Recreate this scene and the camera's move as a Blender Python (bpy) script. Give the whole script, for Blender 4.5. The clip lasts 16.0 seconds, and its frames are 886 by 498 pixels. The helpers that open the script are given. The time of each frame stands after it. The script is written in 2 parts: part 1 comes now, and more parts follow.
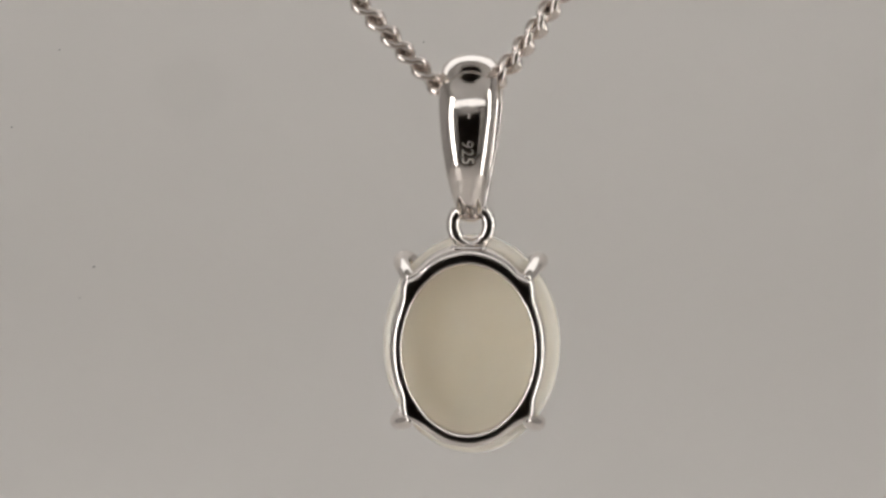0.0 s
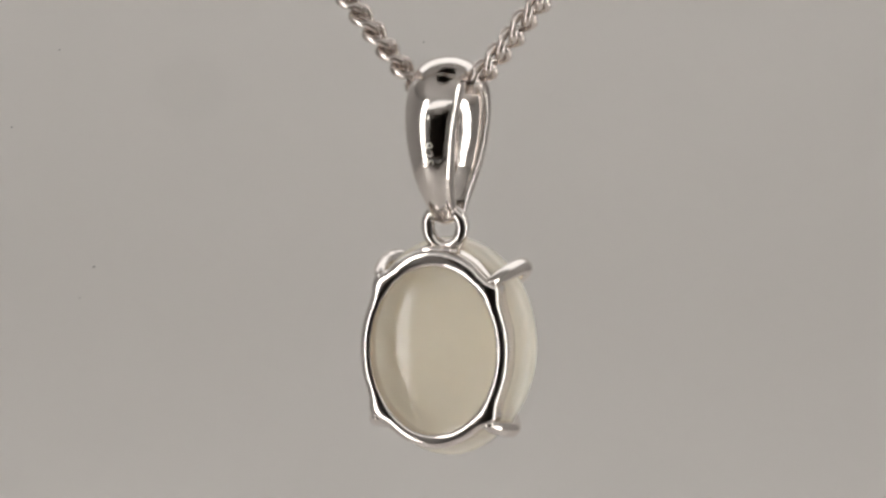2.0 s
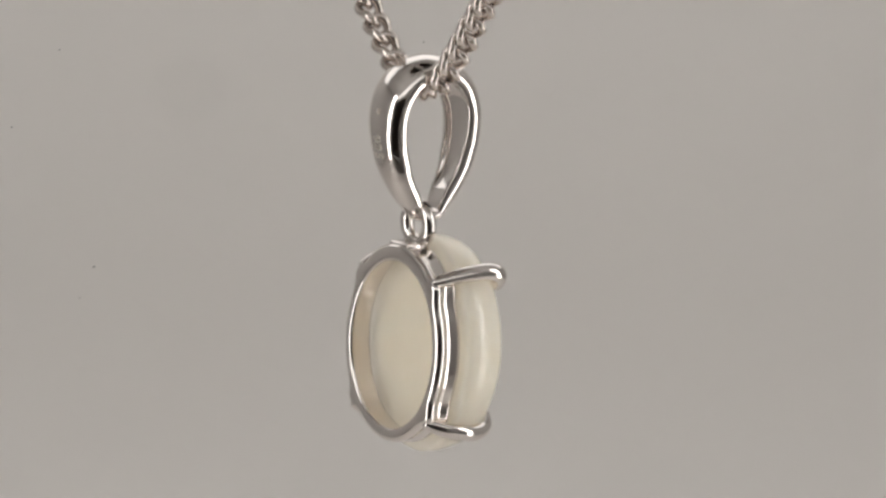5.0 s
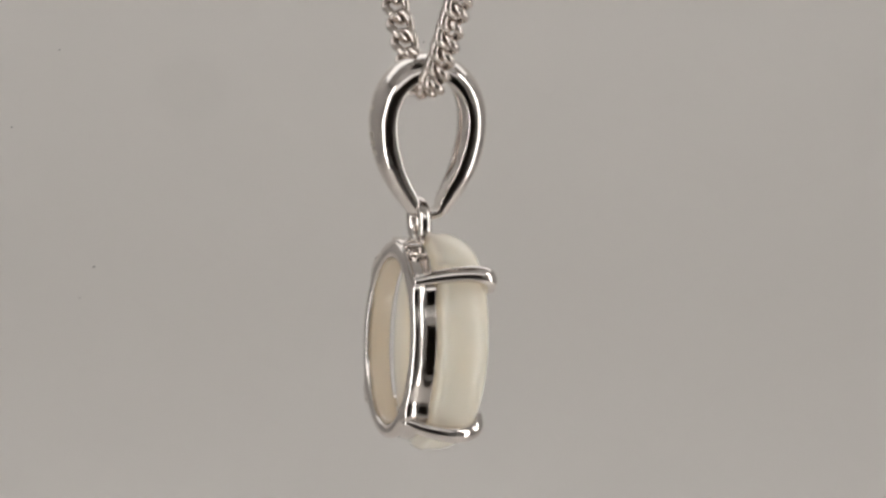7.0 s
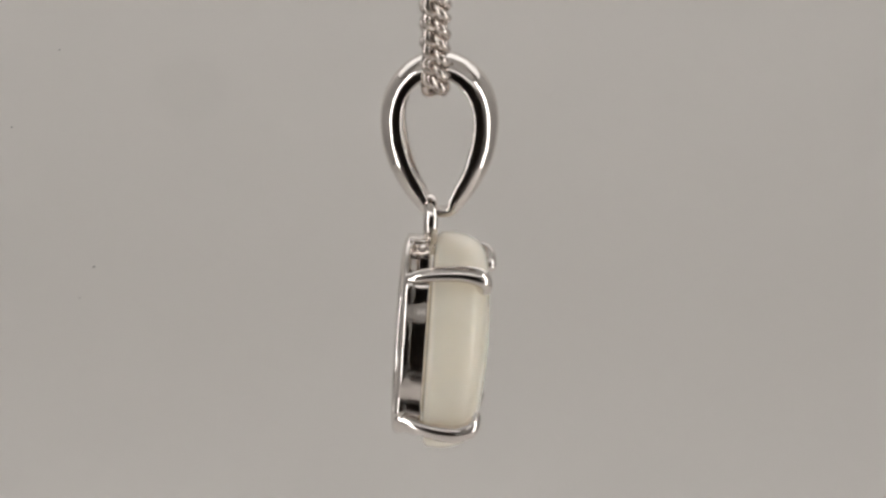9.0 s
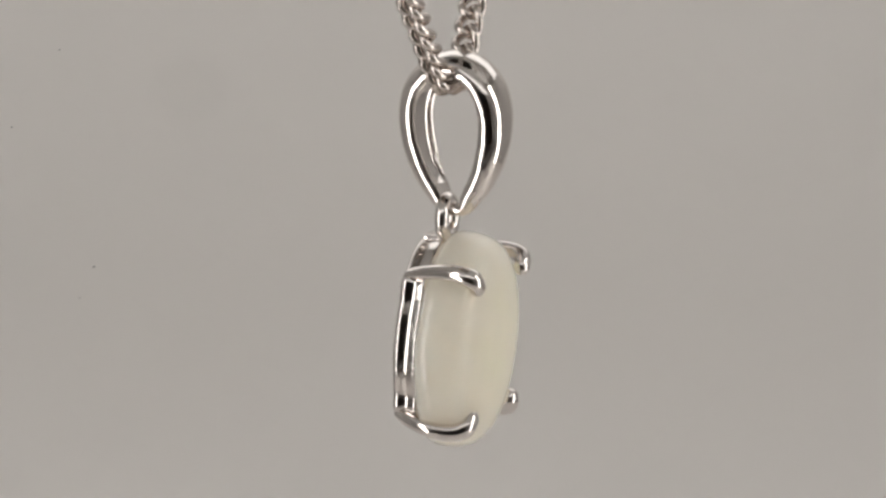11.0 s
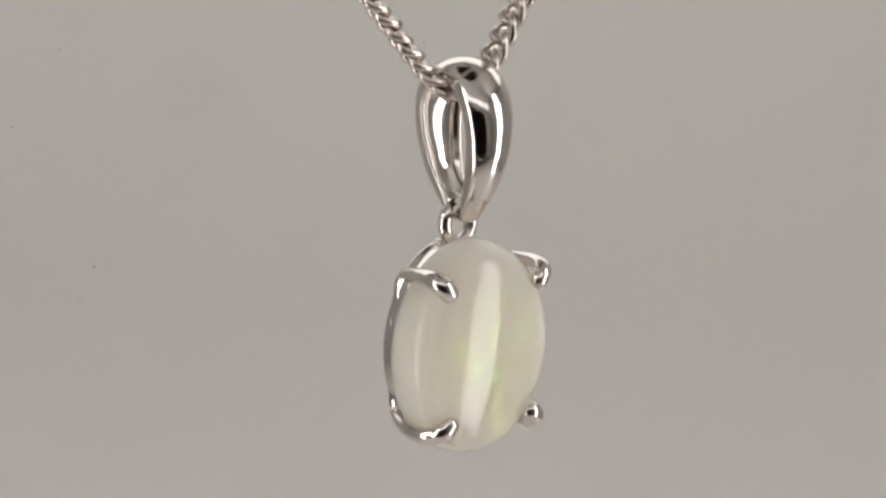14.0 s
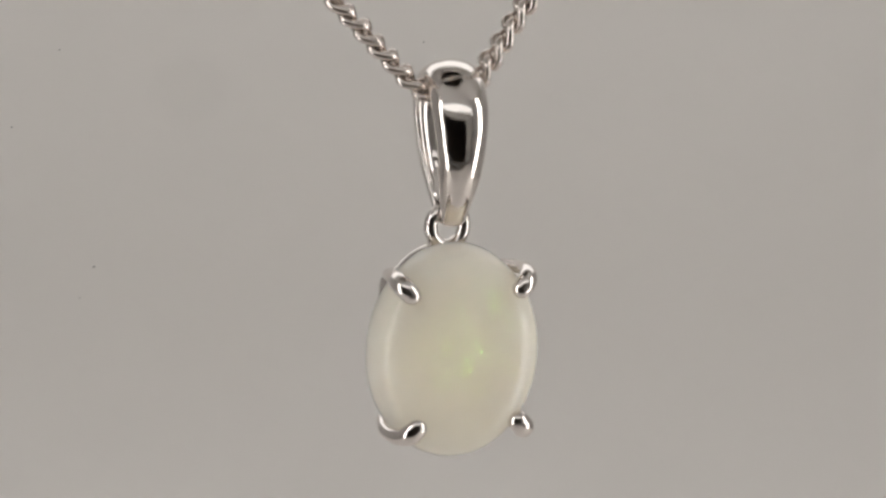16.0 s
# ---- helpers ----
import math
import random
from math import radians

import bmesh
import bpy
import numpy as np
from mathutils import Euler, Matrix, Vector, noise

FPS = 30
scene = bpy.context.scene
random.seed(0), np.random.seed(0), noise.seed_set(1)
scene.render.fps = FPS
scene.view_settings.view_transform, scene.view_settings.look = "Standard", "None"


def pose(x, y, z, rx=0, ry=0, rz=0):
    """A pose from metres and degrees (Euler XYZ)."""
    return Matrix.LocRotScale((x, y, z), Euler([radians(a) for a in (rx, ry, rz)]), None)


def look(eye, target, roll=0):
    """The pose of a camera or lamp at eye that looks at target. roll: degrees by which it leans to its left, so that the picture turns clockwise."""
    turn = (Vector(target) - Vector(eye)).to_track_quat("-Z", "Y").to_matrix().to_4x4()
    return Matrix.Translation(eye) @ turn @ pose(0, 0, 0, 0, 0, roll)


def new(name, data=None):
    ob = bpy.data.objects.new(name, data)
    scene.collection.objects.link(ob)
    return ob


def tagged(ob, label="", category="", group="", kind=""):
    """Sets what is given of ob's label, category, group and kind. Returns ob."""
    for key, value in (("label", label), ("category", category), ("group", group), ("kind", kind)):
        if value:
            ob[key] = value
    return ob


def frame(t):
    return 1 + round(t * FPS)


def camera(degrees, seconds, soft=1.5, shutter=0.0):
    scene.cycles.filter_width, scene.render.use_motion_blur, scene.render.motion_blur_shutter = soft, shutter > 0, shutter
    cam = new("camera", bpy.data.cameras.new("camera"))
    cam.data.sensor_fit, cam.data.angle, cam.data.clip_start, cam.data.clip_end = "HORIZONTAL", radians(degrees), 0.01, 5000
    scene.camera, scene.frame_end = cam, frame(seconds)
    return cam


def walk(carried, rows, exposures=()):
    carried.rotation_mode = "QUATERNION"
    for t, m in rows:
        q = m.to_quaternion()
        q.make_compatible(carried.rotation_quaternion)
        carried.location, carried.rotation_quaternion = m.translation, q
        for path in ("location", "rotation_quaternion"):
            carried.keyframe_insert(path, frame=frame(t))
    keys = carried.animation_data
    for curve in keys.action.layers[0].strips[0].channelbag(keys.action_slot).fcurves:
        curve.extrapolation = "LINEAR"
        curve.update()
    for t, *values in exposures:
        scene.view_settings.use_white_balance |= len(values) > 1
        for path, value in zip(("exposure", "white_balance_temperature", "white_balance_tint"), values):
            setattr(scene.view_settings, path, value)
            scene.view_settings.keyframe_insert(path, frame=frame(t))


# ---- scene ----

# ---- camera: a still macro camera, looking down a little on the hanging pendant ----
cam = camera(8.919, 16.0, soft=2.8)
PITCH, DIST = radians(11.43), 0.2646
EYE = (0.0, -DIST * math.cos(PITCH), DIST * math.sin(PITCH))
walk(cam, [(0.0, look(EYE, (0, 0, 0))), (16.0, look(EYE, (0, 0, 0)))])

# ---- light: lamp panels of a photo box, an added overhead fill, sky-less dark room round it ----
world = bpy.data.worlds.new("world")
world.use_nodes = True
world.node_tree.nodes["Background"].inputs[0].default_value = (0.02, 0.02, 0.02, 1)
world.node_tree.nodes["Background"].inputs[1].default_value = 0.2
scene.world = world
scene.view_settings.exposure = 0.32
SIDE_GLOW = 5.2
BROAD_GLOW = 5.5
TOP_GLOW = 0.95
FILL_GLOW = 0.93

MM = 0.001


# ---- materials ----
def node_material(name):
    m = bpy.data.materials.new(name)
    m.use_nodes = True
    return m, m.node_tree, m.node_tree.nodes["Principled BSDF"]


def grain(tree, bsdf, colour, spread, scale, bump=0.0, distance=0.00002, rough=None, detail=4):
    """Two-scale colour variation and fine relief in object space."""
    nodes, links = tree.nodes, tree.links
    coord = nodes.new("ShaderNodeTexCoord")
    big, fine = nodes.new("ShaderNodeTexNoise"), nodes.new("ShaderNodeTexNoise")
    big.inputs["Scale"].default_value, fine.inputs["Scale"].default_value = scale * 0.12, scale
    big.inputs["Detail"].default_value = fine.inputs["Detail"].default_value = detail
    mix = nodes.new("ShaderNodeMath")
    mix.operation = "MULTIPLY_ADD"
    mix.inputs[1].default_value = 0.6
    for n in (big, fine):
        links.new(coord.outputs["Object"], n.inputs["Vector"])
    links.new(big.outputs["Fac"], mix.inputs[0])
    half = nodes.new("ShaderNodeMath")
    half.operation = "MULTIPLY"
    half.inputs[1].default_value = 0.4
    links.new(fine.outputs["Fac"], half.inputs[0])
    links.new(half.outputs[0], mix.inputs[2])
    ramp = nodes.new("ShaderNodeValToRGB")
    ramp.color_ramp.elements[0].position, ramp.color_ramp.elements[1].position = 0.3, 0.7
    ramp.color_ramp.elements[0].color = (*[c * (1 - spread) for c in colour], 1)
    ramp.color_ramp.elements[1].color = (*[min(1, c * (1 + spread)) for c in colour], 1)
    links.new(mix.outputs[0], ramp.inputs[0])
    links.new(ramp.outputs[0], bsdf.inputs["Base Color"])
    if rough:
        span = nodes.new("ShaderNodeMapRange")
        span.inputs["To Min"].default_value, span.inputs["To Max"].default_value = rough
        links.new(mix.outputs[0], span.inputs["Value"])
        links.new(span.outputs[0], bsdf.inputs["Roughness"])
    if bump:
        relief = nodes.new("ShaderNodeBump")
        relief.inputs["Strength"].default_value, relief.inputs["Distance"].default_value = bump, distance
        links.new(fine.outputs["Fac"], relief.inputs["Height"])
        links.new(relief.outputs[0], bsdf.inputs["Normal"])


def silver(name, colour, rough, bump, scale=2600):
    m, tree, bsdf = node_material(name)
    bsdf.inputs["Metallic"].default_value = 1.0
    grain(tree, bsdf, colour, 0.02, scale, bump, 0.00005, rough)
    return m


def matt(name, colour, spread, scale, rough=(0.7, 0.95), bump=0.1, distance=0.0002):
    m, tree, bsdf = node_material(name)
    bsdf.inputs["Specular IOR Level"].default_value = 0.1
    grain(tree, bsdf, colour, spread, scale, bump, distance, rough)
    return m


def glow(name, colour, strength):
    m, tree, bsdf = node_material(name)
    bsdf.inputs["Base Color"].default_value = (0.3, 0.3, 0.3, 1)
    bsdf.inputs["Emission Color"].default_value = (*colour, 1)
    bsdf.inputs["Emission Strength"].default_value = strength
    return m


def opal_material():
    """Milky, translucent stone under a glossy polish, with green flakes of gloss inside that catch the lamps."""
    m, tree, bsdf = node_material("milky_opal")
    nodes, links = tree.nodes, tree.links
    grain(tree, bsdf, (0.752, 0.674, 0.555), 0.03, 900, 0.0, 0.0)
    bsdf.inputs["Roughness"].default_value = 0.012
    bsdf.inputs["IOR"].default_value = 1.45
    bsdf.inputs["Subsurface Weight"].default_value = 1.0
    bsdf.inputs["Subsurface Radius"].default_value = (1.0, 0.92, 0.85)
    bsdf.inputs["Subsurface Scale"].default_value = 0.009
    fire = [bsdf.outputs[0]]
    fire.append(flakes(tree, (0.0, -0.0018, 0.0001), (0.0036, 0.0028), -32, 2400, 0.05, (0.16, 0.41, 0.035), (0.05, -0.02), 0.43))
    fire.append(flakes(tree, (0.0004, -0.0018, 0.0012), (0.0034, 0.0030), -60, 3600, 0.045, (0.10, 0.30, 0.035), (0.22, 0.0), 0.46))
    fire.append(flakes(tree, (0.0013, -0.0018, -0.0026), (0.0021, 0.0020), 35, 2800, 0.05, (0.26, 0.32, 0.03), (-0.10, 0.0), 0.4))
    fire.append(flakes(tree, (0.0011, -0.0016, 0.0004), (0.0012, 0.0022), 90, 700, 0.6, (0.04, 0.017, 0.007), (-0.36, 0.0), 0.03))
    total = fire[0]
    for layer in fire[1:]:
        plus = nodes.new("ShaderNodeAddShader")
        links.new(total, plus.inputs[0])
        links.new(layer, plus.inputs[1])
        total = plus.outputs[0]
    links.new(total, nodes["Material Output"].inputs["Surface"])
    return m


def flakes(tree, centre, reach, slant, scale, width, colour, facing, spread):
    """A patch of thin glossy flakes inside the stone, each with its own small tilt; they flash where a lamp meets their facing."""
    nodes, links = tree.nodes, tree.links

    def node(kind, **values):
        n = nodes.new("ShaderNode" + kind)
        for k, v in values.items():
            n.inputs[k].default_value = v
        return n

    def maths(op, a, b):
        n = nodes.new("ShaderNodeMath")
        n.operation = op
        for i, v in enumerate((a, b)):
            if isinstance(v, (int, float)):
                n.inputs[i].default_value = v
            else:
                links.new(v, n.inputs[i])
        return n.outputs[0]

    coord = node("TexCoord")
    turned = node("Mapping", Rotation=(0, radians(slant), 0))
    turned.vector_type = "TEXTURE"
    turned.inputs["Location"].default_value = centre
    links.new(coord.outputs["Object"], turned.inputs["Vector"])
    # the patch fades out from its centre
    shrink = node("Mapping", Scale=(1 / reach[0], 1 / 0.004, 1 / reach[1]))
    links.new(turned.outputs[0], shrink.inputs["Vector"])
    away = nodes.new("ShaderNodeVectorMath")
    away.operation = "LENGTH"
    links.new(shrink.outputs[0], away.inputs[0])
    fade = node("MapRange", **{"From Min": 1.0, "From Max": 0.45})
    links.new(away.outputs["Value"], fade.inputs["Value"])
    # broken streaks inside it
    streak = node("Mapping", Scale=(0.55, 1.0, 1.3))
    links.new(turned.outputs[0], streak.inputs["Vector"])
    fleck = node("TexNoise", Scale=scale, Detail=4.0, Roughness=0.6, Distortion=0.5)
    clump = node("TexNoise", Scale=scale * 0.42, Detail=3.0, Distortion=0.6)
    for n in (fleck, clump):
        links.new(streak.outputs[0], n.inputs["Vector"])
    # thin veins: where the fleck pattern crosses its middle value
    sharp, gather = node("MapRange", **{"From Min": width, "From Max": width * 0.3}), node("MapRange", **{"From Min": 0.48, "From Max": 0.60})
    links.new(maths("ABSOLUTE", maths("SUBTRACT", fleck.outputs["Fac"], 0.5), 0.0), sharp.inputs["Value"])
    links.new(clump.outputs["Fac"], gather.inputs["Value"])
    weight = maths("MULTIPLY", maths("MULTIPLY", sharp.outputs[0], gather.outputs[0]), fade.outputs[0])
    tint = node("Mix")
    tint.data_type = "RGBA"
    tint.inputs[6].default_value, tint.inputs[7].default_value = (0, 0, 0, 1), (*colour, 1)
    links.new(weight, tint.inputs[0])
    # each crystal cell of the stone tilts its flakes a little differently
    cell = node("TexVoronoi", Scale=scale * 1.4)
    links.new(streak.outputs[0], cell.inputs["Vector"])
    lean = nodes.new("ShaderNodeVectorMath")
    lean.operation = "MULTIPLY_ADD"
    links.new(cell.outputs["Color"], lean.inputs[0])
    lean.inputs[1].default_value = (spread, 0, spread * 0.5)
    lean.inputs[2].default_value = (facing[0] - spread / 2, -1, facing[1] - spread / 4)
    way = nodes.new("ShaderNodeVectorTransform")
    way.vector_type, way.convert_from, way.convert_to = "NORMAL", "OBJECT", "WORLD"
    links.new(lean.outputs[0], way.inputs[0])
    gloss = nodes.new("ShaderNodeBsdfAnisotropic")
    gloss.inputs["Roughness"].default_value = 0.17
    links.new(tint.outputs[2], gloss.inputs["Color"])
    links.new(way.outputs[0], gloss.inputs["Normal"])
    return gloss.outputs[0]


def stained(m, spots):
    """Faint round smudges on a surface: centre, radius and depth of each."""
    tree = m.node_tree
    nodes, links = tree.nodes, tree.links
    base = nodes["Principled BSDF"].inputs["Base Color"]
    colour, coord = base.links[0].from_socket, nodes.new("ShaderNodeTexCoord")
    for centre, radius, depth in spots:
        away = nodes.new("ShaderNodeVectorMath")
        away.operation = "DISTANCE"
        links.new(coord.outputs["Object"], away.inputs[0])
        away.inputs[1].default_value = centre
        edge = nodes.new("ShaderNodeMapRange")
        edge.interpolation_type = "SMOOTHSTEP"
        for k, v in zip(("From Min", "From Max", "To Min", "To Max"), (radius * 1.25, radius * 0.6, 1.0, 1.0 - depth)):
            edge.inputs[k].default_value = v
        links.new(away.outputs["Value"], edge.inputs["Value"])
        mix = nodes.new("ShaderNodeVectorMath")
        mix.operation = "SCALE"
        links.new(colour, mix.inputs[0])
        links.new(edge.outputs[0], mix.inputs["Scale"])
        colour = mix.outputs[0]
    links.new(colour, base)


POLISHED = silver("polished_silver", (0.76, 0.71, 0.675), (0.07, 0.13), 0.6, 900)
CHAIN = silver("chain_silver", (0.70, 0.63, 0.585), (0.14, 0.26), 0.1, 3000)
MARK = silver("hallmark_silver", (0.80, 0.76, 0.70), (0.3, 0.45), 0.1, 6000)
OPAL = opal_material()
GREY = matt("grey_backdrop_paper", (0.72, 0.69, 0.662), 0.012, 60, bump=0.03)
stained(GREY, (((-0.0208, 0.200, -0.0271), 0.0032, 0.025),))
WHITE = matt("pale_box_lining", (0.525, 0.515, 0.503), 0.03, 90)
DARK = matt("dim_room_paint", (0.55, 0.46, 0.39), 0.2, 20)
BAR = matt("brushed_grey_metal", (0.45, 0.43, 0.41), 0.08, 300, (0.4, 0.6))
FRAME = matt("lamp_frame_plastic", (0.7, 0.7, 0.68), 0.03, 200, (0.4, 0.6))
SPECK = matt("dark_dust", (0.16, 0.15, 0.14), 0.2, 3000)
BROAD_LIGHT = glow("lamp_broad_diffuser", (1.0, 0.985, 0.965), BROAD_GLOW)
SIDE_LIGHT = glow("lamp_side_diffuser", (1.0, 0.985, 0.965), SIDE_GLOW)
TOP_LIGHT = glow("lamp_top_diffuser", (1.0, 0.985, 0.965), TOP_GLOW)
FILL_LIGHT = glow("backdrop_fill_diffuser", (1.0, 0.985, 0.965), FILL_GLOW)


# ---- mesh helpers ----
def mesh_of(name, verts, faces, material, smooth=True):
    me = bpy.data.meshes.new(name)
    me.from_pydata([tuple(v) for v in verts], [], faces)
    bm = bmesh.new()
    bm.from_mesh(me)
    bmesh.ops.recalc_face_normals(bm, faces=bm.faces)
    for f in bm.faces:
        f.smooth = smooth
    bm.to_mesh(me)
    bm.free()
    me.materials.append(material)
    return me


def part(name, me, parent=None, label="", m=None):
    ob = new(name, me)
    if parent:
        ob.parent = parent
    if m is not None:
        ob.matrix_basis = m
    return tagged(ob, label)


def sweep(rings, closed, caps=True):
    """Verts and faces of equal rings of points joined in order."""
    n, k = len(rings), len(rings[0])
    verts = [p for ring in rings for p in ring]
    faces = []
    for i in range(n if closed else n - 1):
        a, b = i * k, ((i + 1) % n) * k
        faces += [(a + j, a + (j + 1) % k, b + (j + 1) % k, b + j) for j in range(k)]
    if caps and not closed:
        faces += [tuple(range(k)), tuple(range((n - 1) * k, n * k))]
    return verts, faces


def spline(points, per, closed=False):
    """Catmull-Rom through the points."""
    pts = [np.array(p, float) for p in points]
    n, out = len(pts), []
    for i in range(n if closed else n - 1):
        if closed:
            p0, p1, p2, p3 = pts[i - 1], pts[i], pts[(i + 1) % n], pts[(i + 2) % n]
        else:
            p1, p2 = pts[i], pts[i + 1]
            p0 = pts[i - 1] if i else 2 * p1 - p2
            p3 = pts[i + 2] if i + 2 < n else 2 * p2 - p1
        for s in range(per):
            t = s / per
            out.append(0.5 * (2 * p1 + (p2 - p0) * t + (2 * p0 - 5 * p1 + 4 * p2 - p3) * t * t + (3 * p1 - p0 - 3 * p2 + p3) * t ** 3))
    if not closed:
        out.append(pts[-1])
    return out


def tube(path, radii, k=16, closed=False, flat=1.0, side=None):
    """Rings of a round wire along a path, by parallel transport; rounded ends where it is open."""
    path = [np.array(p, float) for p in path]
    n = len(path)
    rings = []
    for i, p in enumerate(path):
        d = path[(i + 1) % n] - path[i - 1] if closed else path[min(i + 1, n - 1)] - path[max(i - 1, 0)]
        d = d / np.linalg.norm(d)
        if side is None:
            side = np.cross(d, (0.31, 0.17, 0.93))
        side = side - d * side.dot(d)
        side = side / np.linalg.norm(side)
        up = np.cross(d, side)
        r = radii[i] if hasattr(radii, "__len__") else radii
        rings.append([p + r * (math.cos(a) * side + flat * math.sin(a) * up) for a in (2 * math.pi * j / k for j in range(k))])
    return rings


def rounded_path(path, radii, steps=6):
    """Adds hemispherical ends to a tube's path and radii."""
    path, radii = [np.array(p, float) for p in path], list(radii)
    for end in (0, -1):
        p, q = (path[0], path[1]) if end == 0 else (path[-1], path[-2])
        d, r = (p - q) / np.linalg.norm(p - q), radii[end]
        add = [(p + d * r * math.sin(a), max(r * math.cos(a), r * 0.05)) for a in (math.pi / 2 * s / steps for s in range(1, steps + 1))]
        if end == 0:
            path, radii = [a for a, _ in reversed(add)] + path, [b for _, b in reversed(add)] + radii
        else:
            path, radii = path + [a for a, _ in add], radii + [b for _, b in add]
    return path, radii


def box(x0, x1, y0, y1, z0, z1, bevel=0.0):
    bm = bmesh.new()
    bmesh.ops.create_cube(bm, size=1, matrix=Matrix.LocRotScale(((x0 + x1) / 2, (y0 + y1) / 2, (z0 + z1) / 2), None, (x1 - x0, y1 - y0, z1 - z0)))
    if bevel:
        bmesh.ops.bevel(bm, geom=bm.edges[:], offset=bevel, segments=3, affect="EDGES", profile=0.5)
    return bm


def finish(name, bm, material, smooth=False):
    me = bpy.data.meshes.new(name)
    for f in bm.faces:
        f.smooth = smooth
    bm.to_mesh(me)
    bm.free()
    me.materials.append(material)
    return me


# ---- the photo box ----
HALF, FRONT, BACK, FLOOR, TOP = 0.155, -0.130, 0.200, -0.095, 0.105
HOLE = 0.037


def photo_box():
    # seamless grey paper: wall that curves into the floor
    prof = [(BACK, TOP), (BACK, FLOOR + 0.05)]
    prof += [(BACK - 0.05 + 0.05 * math.cos(a), FLOOR + 0.05 - 0.05 * math.sin(a)) for a in (math.pi / 2 * s / 14 for s in range(1, 15))]
    prof += [(FRONT + 0.022, FLOOR)]
    verts = [(x, y, z) for y, z in prof for x in (-HALF, HALF)] + [(x, y + 0.003, z - 0.003) for y, z in prof for x in (-HALF, HALF)]
    n = len(prof)
    faces = []
    for i in range(n - 1):
        a = 2 * i
        faces += [(a, a + 1, a + 3, a + 2), (2 * n + a, 2 * n + a + 2, 2 * n + a + 3, 2 * n + a + 1)]
    tagged(part("backdrop", mesh_of("backdrop", verts, faces, GREY)), "seamless warm grey paper sweep behind the pendant", "backdrop", kind="structure")
    for nm, s in (("wall_left", -1), ("wall_right", 1)):
        x0, x1 = sorted((s * (HALF + 0.001), s * (HALF + 0.005)))
        tagged(part(nm, finish(nm, box(x0, x1, FRONT, BACK + 0.01, FLOOR - 0.01, TOP), WHITE)), "plain grey side wall of a photo box", "wall", kind="structure")
    # front wall with a wide opening for the camera
    wide, high = 0.084, 0.042
    bm = bmesh.new()
    for x0, x1, z0, z1 in ((-HALF, -wide, FLOOR, TOP), (wide, HALF, FLOOR, TOP), (-wide, wide, high, TOP), (-wide, wide, FLOOR, -0.088)):
        bmesh.ops.create_cube(bm, size=1, matrix=Matrix.LocRotScale(((x0 + x1) / 2, FRONT - 0.002, (z0 + z1) / 2), None, (x1 - x0, 0.004, z1 - z0)))
    tagged(part("wall_front", finish("wall_front", bm, WHITE)), "plain grey front wall with an opening", "wall", kind="structure")
    # ceiling with a round hole
    k, verts, faces = 64, [], []
    for z in (TOP, TOP + 0.004):
        for i in range(k):
            a = 2 * math.pi * (i + 0.5) / k
            c, s = math.cos(a), math.sin(a)
            verts.append((HOLE * c, HOLE * s, z))
            q = min(HALF / abs(c), (BACK if s > 0 else -FRONT) / abs(s))
            verts.append((q * c, q * s, z))
    for i in range(k):
        a, b = 2 * i, 2 * ((i + 1) % k)
        faces += [(a, a + 1, b + 1, b), (2 * k + a, 2 * k + b, 2 * k + b + 1, 2 * k + a + 1), (a, b, 2 * k + b, 2 * k + a)]
    tagged(part("ceiling", mesh_of("ceiling", verts, faces, WHITE, False)), "grey ceiling of the photo box with a round hole", "ceiling", kind="structure")
    # dark room beyond the box
    for nm, b in (("wall_room_left", (-0.62, -0.60, -0.70, 0.40, -0.40, 0.50)), ("wall_room_right", (0.60, 0.62, -0.70, 0.40, -0.40, 0.50)),
                  ("wall_room_front", (-0.62, 0.62, -0.72, -0.70, -0.40, 0.50)), ("wall_room_back", (-0.62, 0.62, 0.40, 0.42, -0.40, 0.50)),
                  ("room_floor", (-0.62, 0.62, -0.72, 0.42, -0.42, -0.40)), ("room_ceiling", (-0.62, 0.62, -0.72, 0.42, 0.50, 0.52))):
        tagged(part(nm, finish(nm, box(*b), DARK)), "plain dark surface of the unlit room", "wall", kind="structure")


def lamp_panel(m, wide, tall, rows, light, label, cover=0.5):
    """A flat lamp: a frame and rows of glowing strips; it faces +z of its pose."""
    ob = new("lamp_panel")
    ob.matrix_basis = m
    tagged(ob, label, "lamp", "lamp panels of the photo box")
    part("frame", finish("frame", box(-wide / 2 - 0.004, wide / 2 + 0.004, -tall / 2 - 0.004, tall / 2 + 0.004, -0.004, 0, 0.001), FRAME), ob)
    pitch = tall / rows
    strip = finish("strip", box(-wide / 2, wide / 2, -pitch * cover / 2, pitch * cover / 2, 0.0002, 0.002, 0.0003), light)
    for i in range(rows):
        part("strip", strip, ob, m=Matrix.Translation((0, -tall / 2 + pitch * (i + 0.5), 0)))
    return ob


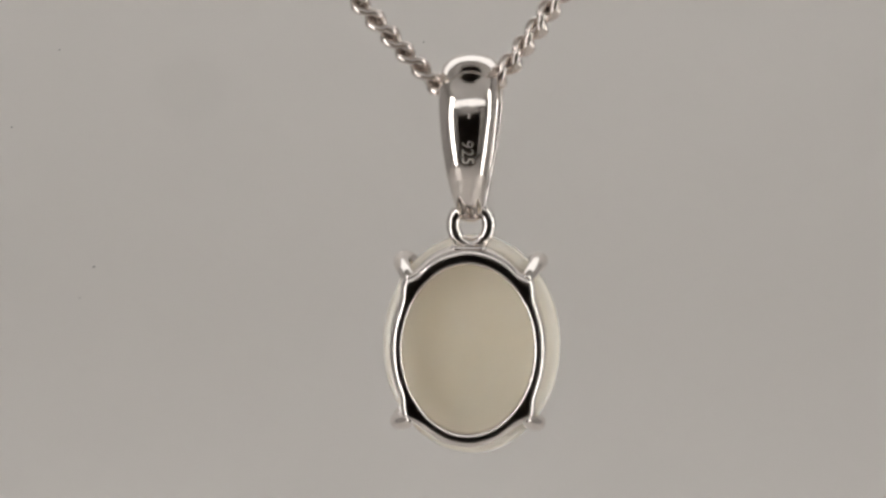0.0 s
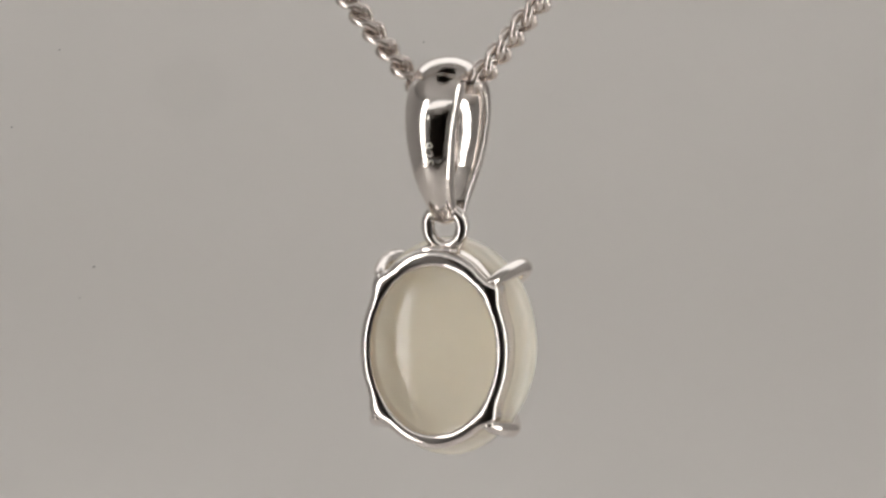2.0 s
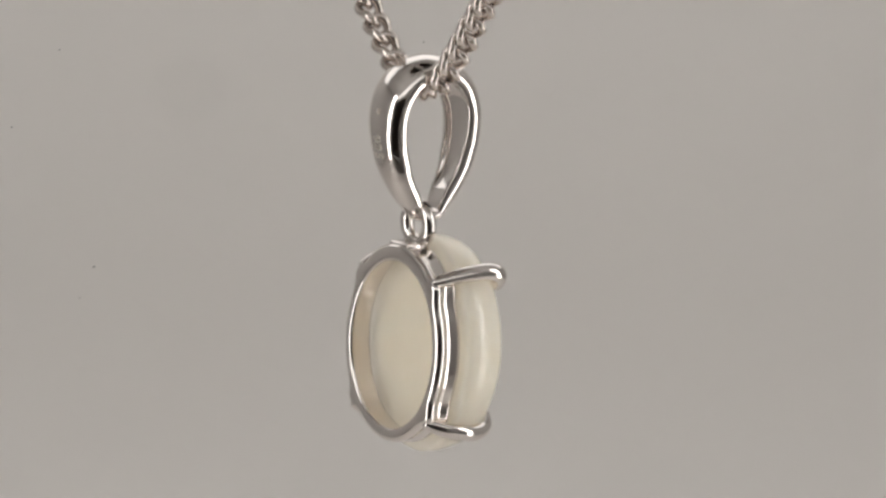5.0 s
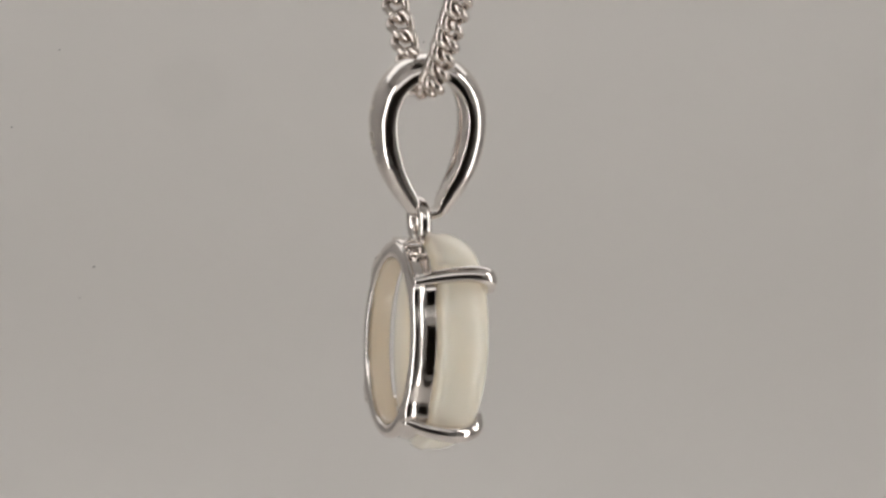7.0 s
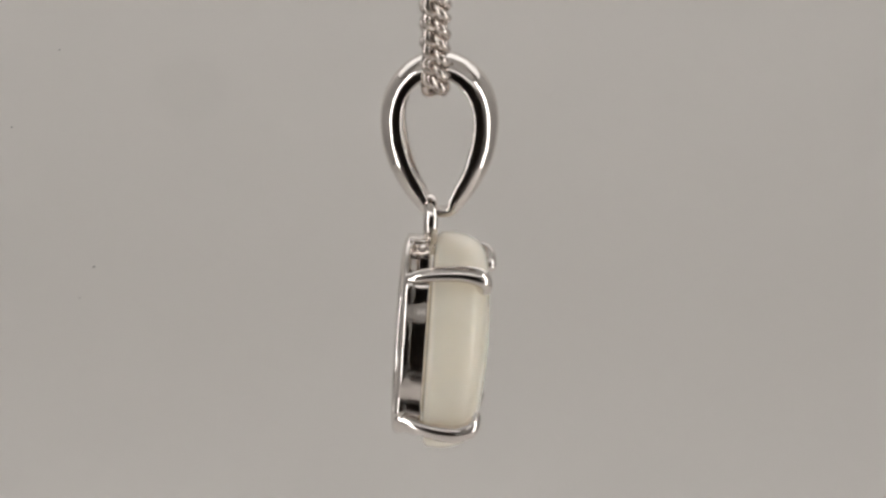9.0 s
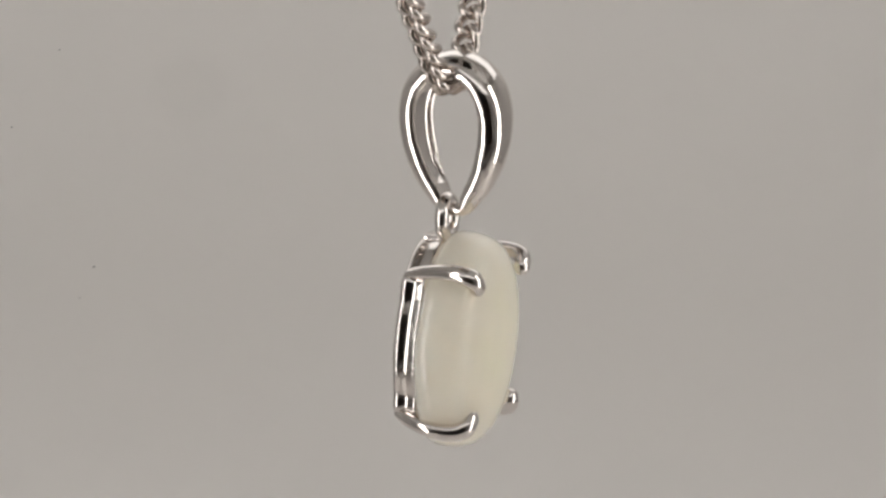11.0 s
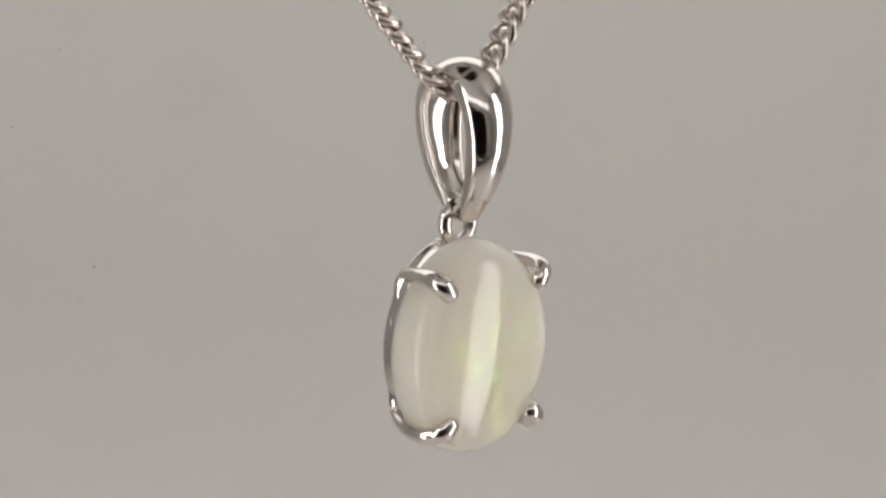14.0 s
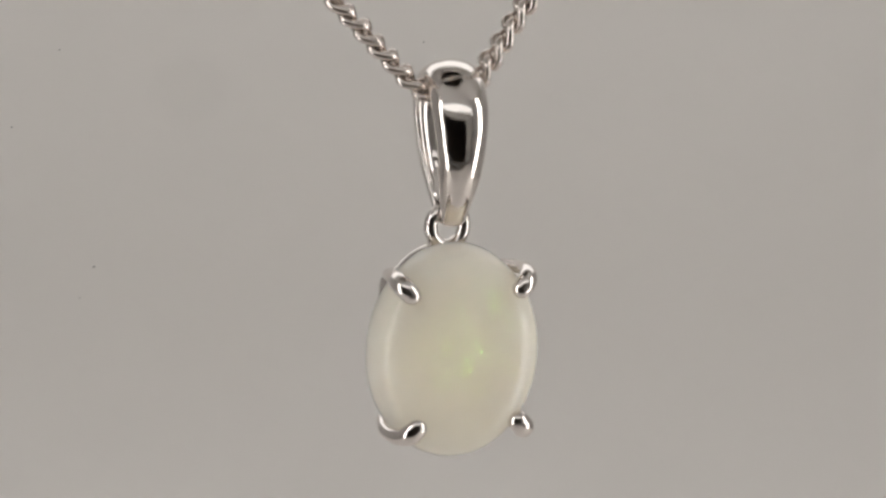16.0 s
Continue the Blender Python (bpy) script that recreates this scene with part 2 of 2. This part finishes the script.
def lamps():
    for x, y, wide, tall, rows, light in ((-0.0935, -0.075, 0.021, 0.170, 34, BROAD_LIGHT), (0.117, -0.029, 0.025, 0.182, 36, SIDE_LIGHT)):
        zaxis, yaxis = Vector((-x, -y, 0)).normalized(), Vector((0, 0, 1))
        m = Matrix.Translation((x, y, 0.0)) @ Matrix((yaxis.cross(zaxis), yaxis, zaxis)).transposed().to_4x4()
        lamp_panel(m, wide, tall, rows, light, "upright white lamp panel with rows of glowing strips", 0.66 if x < 0 else 0.58)
    zaxis, yaxis = Vector((0, 1, 0)), Vector((0, 0, 1))
    m = Matrix.Translation((0, FRONT + 0.006, 0.082)) @ Matrix((yaxis.cross(zaxis), yaxis, zaxis)).transposed().to_4x4()
    lamp_panel(m, 0.292, 0.034, 3, TOP_LIGHT, "white front lamp panel above the camera opening", 0.9)
    # added fill out of view under the ceiling, only to brighten the backdrop
    down = Matrix(((1, 0, 0), (0, -1, 0), (0, 0, -1))).to_4x4()
    lamp_panel(Matrix.Translation((0, 0.134, TOP - 0.006)) @ down, 0.296, 0.122, 3, FILL_LIGHT, "added unseen overhead fill panel brightening the backdrop", 0.96)


def dust():
    """Specks of dust on the backdrop."""
    bm = bmesh.new()
    bmesh.ops.create_icosphere(bm, subdivisions=1, radius=0.5)
    me = finish("dust_speck", bm, SPECK, True)
    half = math.tan(radians(8.919) / 2)
    f, r = Vector((0, math.cos(PITCH), -math.sin(PITCH))), Vector((1, 0, 0))
    u = r.cross(f)
    for h, v, s in ((-0.788, -0.040, 4), (-0.927, -0.383, 4.5), (-0.820, -0.110, 3), (-0.866, 0.450, 3), (-0.043, 0.467, 3), (-0.792, -0.511, 3.5), (-0.894, -0.529, 3), (-0.974, 0.275, 3)):
        way = f + r * h * half + u * v * half
        t = (BACK - EYE[1]) / way.y
        p = Vector(EYE) + way * t
        size = s * 2 * half * t / 1568
        ob = part("dust_speck", me, m=Matrix.LocRotScale((p.x, BACK - size * 0.12, p.z), None, (size, size * 0.4, size)))
        tagged(ob, "tiny dark dust speck on the grey backdrop", "dust", "dust specks on the backdrop")


# ---- the necklace: lengths in millimetres, then scaled ----
def scaled(verts):
    return [(p[0] * MM, p[1] * MM, p[2] * MM) for p in verts]


BAIL_YAW = -6.5
BAIL_OUT = [(0, 9.14), (0.95, 8.95), (1.78, 8.40), (2.43, 7.5), (2.74, 6.3), (2.68, 5.0), (2.36, 3.8), (1.82, 2.75), (1.26, 2.0), (0.68, 1.40)]
BAIL_WIDE = [(1.2, 0.55), (2.0, 0.71), (3.6, 0.97), (5.0, 1.12), (6.4, 1.24), (7.6, 1.32), (9.1, 1.34)]


def bail_width(z):
    return float(np.interp(z, *zip(*BAIL_WIDE)))


def bail_shape():
    """A tapered band bent into a teardrop loop, domed outside, slightly hollow inside."""
    pts = BAIL_OUT + [(0, 1.28)] + [(-y, z) for y, z in reversed(BAIL_OUT[1:])]
    line = spline(pts, 10, True)
    n, rings = len(line), []
    for i, p in enumerate(line):
        d = line[(i + 1) % n] - line[i - 1]
        d = d / np.linalg.norm(d)
        out = np.array((d[1], -d[0]))
        if out.dot(p - np.array((0, 5.2))) < 0:
            out = -out
        w = bail_width(p[1])
        thick = float(np.interp(p[1], (1.3, 1.7, 2.2, 4.0, 9.1), (0.46, 0.70, 0.88, 1.08, 1.08)))
        edge = 0.32 * thick
        hollow = float(np.interp(p[1], (1.8, 3.4), (0.0, 1.0)))
        ring = []
        for a in (math.pi * s / 20 for s in range(21)):  # outer dome, edge to edge
            u, h = math.cos(a), math.sin(a)
            ring.append((w * u, -thick + edge + (thick - edge) * h))
        for u, o in ((-1.0, 0.10), (-0.975, 0.03), (-0.92, 0.0), (-0.80, 0.0), (-0.73, 0.08), (-0.64, 0.20), (-0.45, 0.26), (0, 0.29),
                     (0.45, 0.26), (0.64, 0.20), (0.73, 0.08), (0.80, 0.0), (0.92, 0.0), (0.975, 0.03), (1.0, 0.10)):  # hollowed inside
            ring.append((w * u, -thick + (o if abs(u) > 0.9 else o * hollow)))
        rings.append([(x, p[0] + out[0] * o, p[1] + out[1] * o) for x, o in ring])
    return sweep(rings, True)


RA, RB = 3.04, 3.93  # inner half-width and half-height of the open-backed setting
PRONG_AT = math.atan2(3.38 / RB, 2.87 / RA)


def setting_shape():
    rings, n = [], 220
    corners = [PRONG_AT, math.pi - PRONG_AT, math.pi + PRONG_AT, 2 * math.pi - PRONG_AT]
    for i in range(n):
        a = 2 * math.pi * i / n
        c, s = math.cos(a), math.sin(a)
        nx, nz = c / RA, s / RB
        q = math.hypot(nx, nz)
        nx, nz = nx / q, nz / q
        bump = sum(math.exp(-(((a - k + math.pi) % (2 * math.pi) - math.pi) / 0.13) ** 2) for k in corners)
        shoulder = sum(math.exp(-((a - math.pi / 2 - k) / 0.24) ** 2) for k in (-0.5, 0.5))
        t = 0.56 + 0.27 * max(0, s) ** 6 + 0.12 * max(0, -s) ** 4 + 0.34 * bump + 0.08 * shoulder
        w = t - 0.05 - 0.05 * bump
        prof = [(0.0, 1.9), (0.008, 2.12), (0.035, 2.185), (0.09, 2.232), (0.38 * t, 2.268), (t - 0.22, 2.236), (t - 0.12, 2.18), (t - 0.035, 2.09), (t, 1.97),
                (t - 0.02, 1.90), (t - 0.03, 1.78), (w - 0.03, 1.68), (w + 0.02, 1.4), (w + 0.09, 1.05), (w + 0.11, 0.92), (w, 0.87), (0.16, 0.87), (0.12, 1.0), (0.04, 1.5)]
        rings.append([(RA * c + nx * o, y - 0.12 * max(0.0, min(1.0, (y - 1.0) / 0.8)), RB * s + nz * o) for o, y in prof])
    return sweep(rings, True)


# how far each hand-bent claw tip leans from the even shape: sideways and along the stone's axis
TIP_BEND = {(-1, 1): (-0.15, -0.17), (-1, -1): (0.32, -0.09), (1, 1): (-0.22, -0.55), (1, -1): (-0.12, -0.38)}


def prong_shape(sx, sz):
    bend = TIP_BEND[sx, sz]
    path = [(2.74, 1.80, 3.30), (2.84, 1.5, 3.39), (2.98, 1.0, 3.53), (3.14, 0.2, 3.68), (3.22, -0.55, 3.75), (3.16, -1.08, 3.67), (2.97, -1.36, 3.47), (2.72, -1.43, 3.19)]
    path = [(sx * x, y, sz * z * (1.02 if sz > 0 else 1.015)) for x, y, z in path]
    path = [(x + bend[0] * k ** 3 + (0.14 if sz < 0 else 0.0) * sx * math.sin(math.pi * k), y + bend[1] * k, z) for x, y, z in path for k in (min(1, max(0, (1.5 - y) / 2.5)),)]
    path = spline(path, 6)
    n = len(path)
    radii = [(1.0 if sz > 0 else 1.1) * float(np.interp(i / (n - 1), (0, 0.15, 0.5, 0.8, 1), (0.25, 0.31, 0.40, 0.48, 0.46))) for i in range(n)]
    path, radii = rounded_path(path, radii)
    return sweep(tube(path, radii, 20, False, 0.86, np.array((sz * 0.76, 0, -sx * 0.65))), False)


OA, OB = 4.13, 5.13


def opal_shape():
    prof = [(r, 0.26 - (2.1 - 0.5 * r * r - 0.2 * r ** 7) * (1 - r ** 15) ** 0.5) for r in [0.02 + 0.9 * s / 20 for s in range(20)] + [(1 - (0.85 - 0.05 * s) ** 2) ** (1 / 15) for s in range(17)]]
    prof += [(1.0, 0.26), (1.0, 0.66), (0.985, 0.82), (0.955, 0.92), (0.9, 0.97)] + [(r, 0.97 + 0.20 * (1 - (r / 0.9) ** 2)) for r in (0.8, 0.7, 0.6, 0.5, 0.4, 0.3, 0.2, 0.1, 0.02)]
    n = 112
    rings = [[(OA * r * math.cos(2 * math.pi * i / n), y, OB * r * math.sin(2 * math.pi * i / n)) for i in range(n)] for r, y in prof]
    return sweep(rings, False)


def loop_shape():
    path = [(0.83 * math.cos(a), 0, (1.0 if math.sin(a) > 0 else 1.15) * 0.84 * math.sin(a)) for a in (2 * math.pi * i / 48 for i in range(48))]
    return sweep(tube(path, 0.325, 16, True), True)


def hallmark(parent):
    """The stamped number 925 on the back of the bail, laid onto its dome."""
    cu = bpy.data.curves.new("hallmark", "FONT")
    cu.body, cu.size, cu.align_x, cu.align_y = "925", 0.80, "CENTER", "CENTER"
    cu.extrude, cu.resolution_u = 0.012, 3
    tmp = bpy.data.objects.new("hallmark", cu)
    scene.collection.objects.link(tmp)
    me = bpy.data.meshes.new_from_object(tmp.evaluated_get(bpy.context.evaluated_depsgraph_get()))
    bpy.data.objects.remove(tmp)
    ys, zs = zip(*sorted(((p[1], p[0]) for p in spline(BAIL_OUT, 12))))
    for v in me.vertices:
        u, along, up = v.co.y, v.co.x, v.co.z
        z = 5.0 - along
        w = bail_width(z)
        x = -u - 0.12
        y = float(np.interp(z, ys, zs)) - 0.734 * (1 - max(0.0, 1 - (x / w) ** 2) ** 0.5) + 0.015 + up
        v.co = (x * MM, y * MM, z * MM)
    me.materials.append(MARK)
    stamp = box(-0.26 * MM, -0.18 * MM, 2.70 * MM, 2.735 * MM, 6.6 * MM, 6.85 * MM, 0.01 * MM)
    part("stamp", finish("stamp", stamp, MARK), parent, "small worn stamp mark")
    return part("hallmark", me, parent, "fine stamped number on the silver bail")


def pendant():
    ob = new("pendant")
    tagged(ob, "polished silver pendant with an oval milky opal", "pendant")
    bail = part("bail", mesh_of("bail", *[f(v) for f, v in zip((scaled, list), bail_shape())], POLISHED), ob, "tapered polished silver bail",
                pose(0.72 * MM, 0.36 * MM, 0, 0, 0, BAIL_YAW))
    hallmark(bail)
    lean = pose(0.86 * MM, 0.20 * MM, -4.57 * MM, 4.1)
    setting = part("setting", mesh_of("setting", *[f(v) for f, v in zip((scaled, list), setting_shape())], POLISHED), ob, "open-backed polished silver oval setting", lean)
    for sx in (-1, 1):
        for sz in (1, -1):
            part("prong", mesh_of("prong", *[f(v) for f, v in zip((scaled, list), prong_shape(sx, sz))], POLISHED), setting)
    bridge = box(-0.75 * MM, 0.75 * MM, 0.8 * MM, 2.0 * MM, 4.12 * MM, 4.85 * MM, 0.15 * MM)
    bridge = part("bridge", finish("bridge", bridge, POLISHED, True), setting)
    bead = [(0.13 * math.cos(a), 0.0, 0.13 * math.sin(a)) for a in (2 * math.pi * i / 20 for i in range(20))]
    bead = mesh_of("stud", *[f(v) for f, v in zip((scaled, list), sweep(tube(bead, 0.06, 8, True), True))], POLISHED)
    for sx in (-1, 1):
        for y in (1.12, 1.62):
            part("stud", bead, bridge, m=pose(sx * 0.76 * MM, y * MM, 4.60 * MM, 0, 0, 90))
    part("loop", mesh_of("loop", *[f(v) for f, v in zip((scaled, list), loop_shape())], POLISHED), ob, "small round silver loop", pose(0.73 * MM, 0.78 * MM, 1.22 * MM))
    part("opal", mesh_of("opal", *[f(v) for f, v in zip((scaled, list), opal_shape())], OPAL), setting, "oval domed milky opal with green fire", pose(-0.19 * MM, -0.30 * MM, 0, 0, 0, -2.2))
    return ob


def chain_line(x):
    """Height of the chain over the bail: it dips under the bail's top and climbs on both sides."""
    dx = x - CHAIN_X
    return CHAIN_APEX + ((1.26 * abs(dx)) ** 4 + 1.55 ** 4) ** 0.25


CHAIN_X, CHAIN_Y, CHAIN_APEX = 0.82, 0.55, 5.95
BAR_Z = 97.0


def chain():
    ob = new("necklace_chain")
    tagged(ob, "fine silver curb chain hanging through the bail", "chain")
    n = 22
    path = []
    for i in range(n):
        a = 2 * math.pi * i / n
        path.append((0.48 * math.cos(a), 0.70 * math.sin(a) * 1.0, 0.26 * math.sin(2 * a)))
    link = mesh_of("link", *[f(v) for f, v in zip((scaled, list), sweep(tube(path, 0.212, 10, True), True))], CHAIN)
    # stations one pitch apart along the line, both ways from its lowest point
    for way in (1, -1):
        x, z, left = CHAIN_X, chain_line(CHAIN_X), 0.0
        step, pitch, count = 0.02, 1.02, 0
        while z < BAR_Z + 1:
            x2 = x + way * step
            z2 = chain_line(x2)
            left -= math.hypot(x2 - x, z2 - z)
            if left <= 0:
                left += pitch
                if not (way < 0 and count == 0):
                    d = Vector((x2 - x, 0, z2 - z)).normalized() * way
                    side = Vector((0, 1, 0)) if way > 0 else Vector((0.42, 0.91, 0))
                    side = (side - d * side.dot(d)).normalized()
                    wob = random.uniform(-4, 4)
                    m = Matrix((side, d, side.cross(d))).transposed().to_4x4()
                    part("link", link, ob, m=Matrix.Translation((x2 * MM, CHAIN_Y * MM, z2 * MM)) @ m @ pose(0, 0, 0, random.uniform(-3, 3), wob, random.uniform(-3, 3)))
                count += 1
            x, z = x2, z2
    return ob


def hanger():
    """The turning bar in the ceiling's hole from which the chain hangs."""
    ob = new("hanger_bar")
    tagged(ob, "grey metal hanger bar turning in the ceiling hole", "hanger")
    part("bar", finish("bar", box(-0.0805, 0.0805, -0.006, 0.006, BAR_Z * MM - 0.0005, BAR_Z * MM + 0.004, 0.001), BAR), ob)
    bm = bmesh.new()
    bmesh.ops.create_cone(bm, cap_ends=True, segments=32, radius1=0.004, radius2=0.004, depth=0.41, matrix=Matrix.Translation((0, 0, BAR_Z * MM + 0.001 + 0.205 - 0.004)))
    part("shaft", finish("shaft", bm, DARK, False), ob, "dark turning shaft")
    return ob


photo_box()
lamps()
PENDANT = pendant()
NECKLACE = chain()
HANGER = hanger()
dust()


# ---- what moves: pendant, chain and hanger turn slowly together and sway a little ----
# seconds, sideways and upward shift in mm, turn, and the chain's lean in degrees
TURN = [(0.0, 2.04, 0.114, 179.4, 3.4), (1.5, 1.279, 0.002, 167.6, 1.6), (3.5, 0.360, -0.052, 144.0, 0.3), (4.2, 0.088, 0.0, 136.6, 0.7),
        (6.3, -0.164, 0.029, 115.6, 0.6), (7.0, -0.137, 0.035, 109.4, 0.2), (8.0, 0.034, 0.085, 99.8, -0.2), (9.0, 0.218, 0.10, 91.4, 0.3),
        (11.3, 0.771, 0.15, 67.8, 3.4), (12.5, 0.915, 0.042, 56.8, 3.6), (13.5, 0.772, -0.075, 47.4, 3.2), (14.5, 0.542, -0.186, 37.4, 3.7), (16.0, -0.191, -0.295, 21.8, 4.1)]


def motions():
    rows = [(t, pose(x * MM, 0, z * MM, 0, 0, a)) for t, x, z, a, lean in TURN]
    walk(PENDANT, rows)
    swung = []
    for t, x, z, a, lean in TURN:
        c, s = math.cos(radians(a)), math.sin(radians(a))
        p = Matrix.Translation(((c * CHAIN_X - s * CHAIN_Y) * MM, 0, CHAIN_APEX * MM))
        swung.append((t, pose(x * MM, 0, z * MM) @ p @ pose(0, 0, 0, 0, -lean, 0) @ p.inverted() @ pose(0, 0, 0, 0, 0, a)))
    walk(NECKLACE, swung)
    walk(HANGER, [(t, pose(0, 0, 0, 0, 0, a)) for t, x, z, a, lean in TURN])


motions()
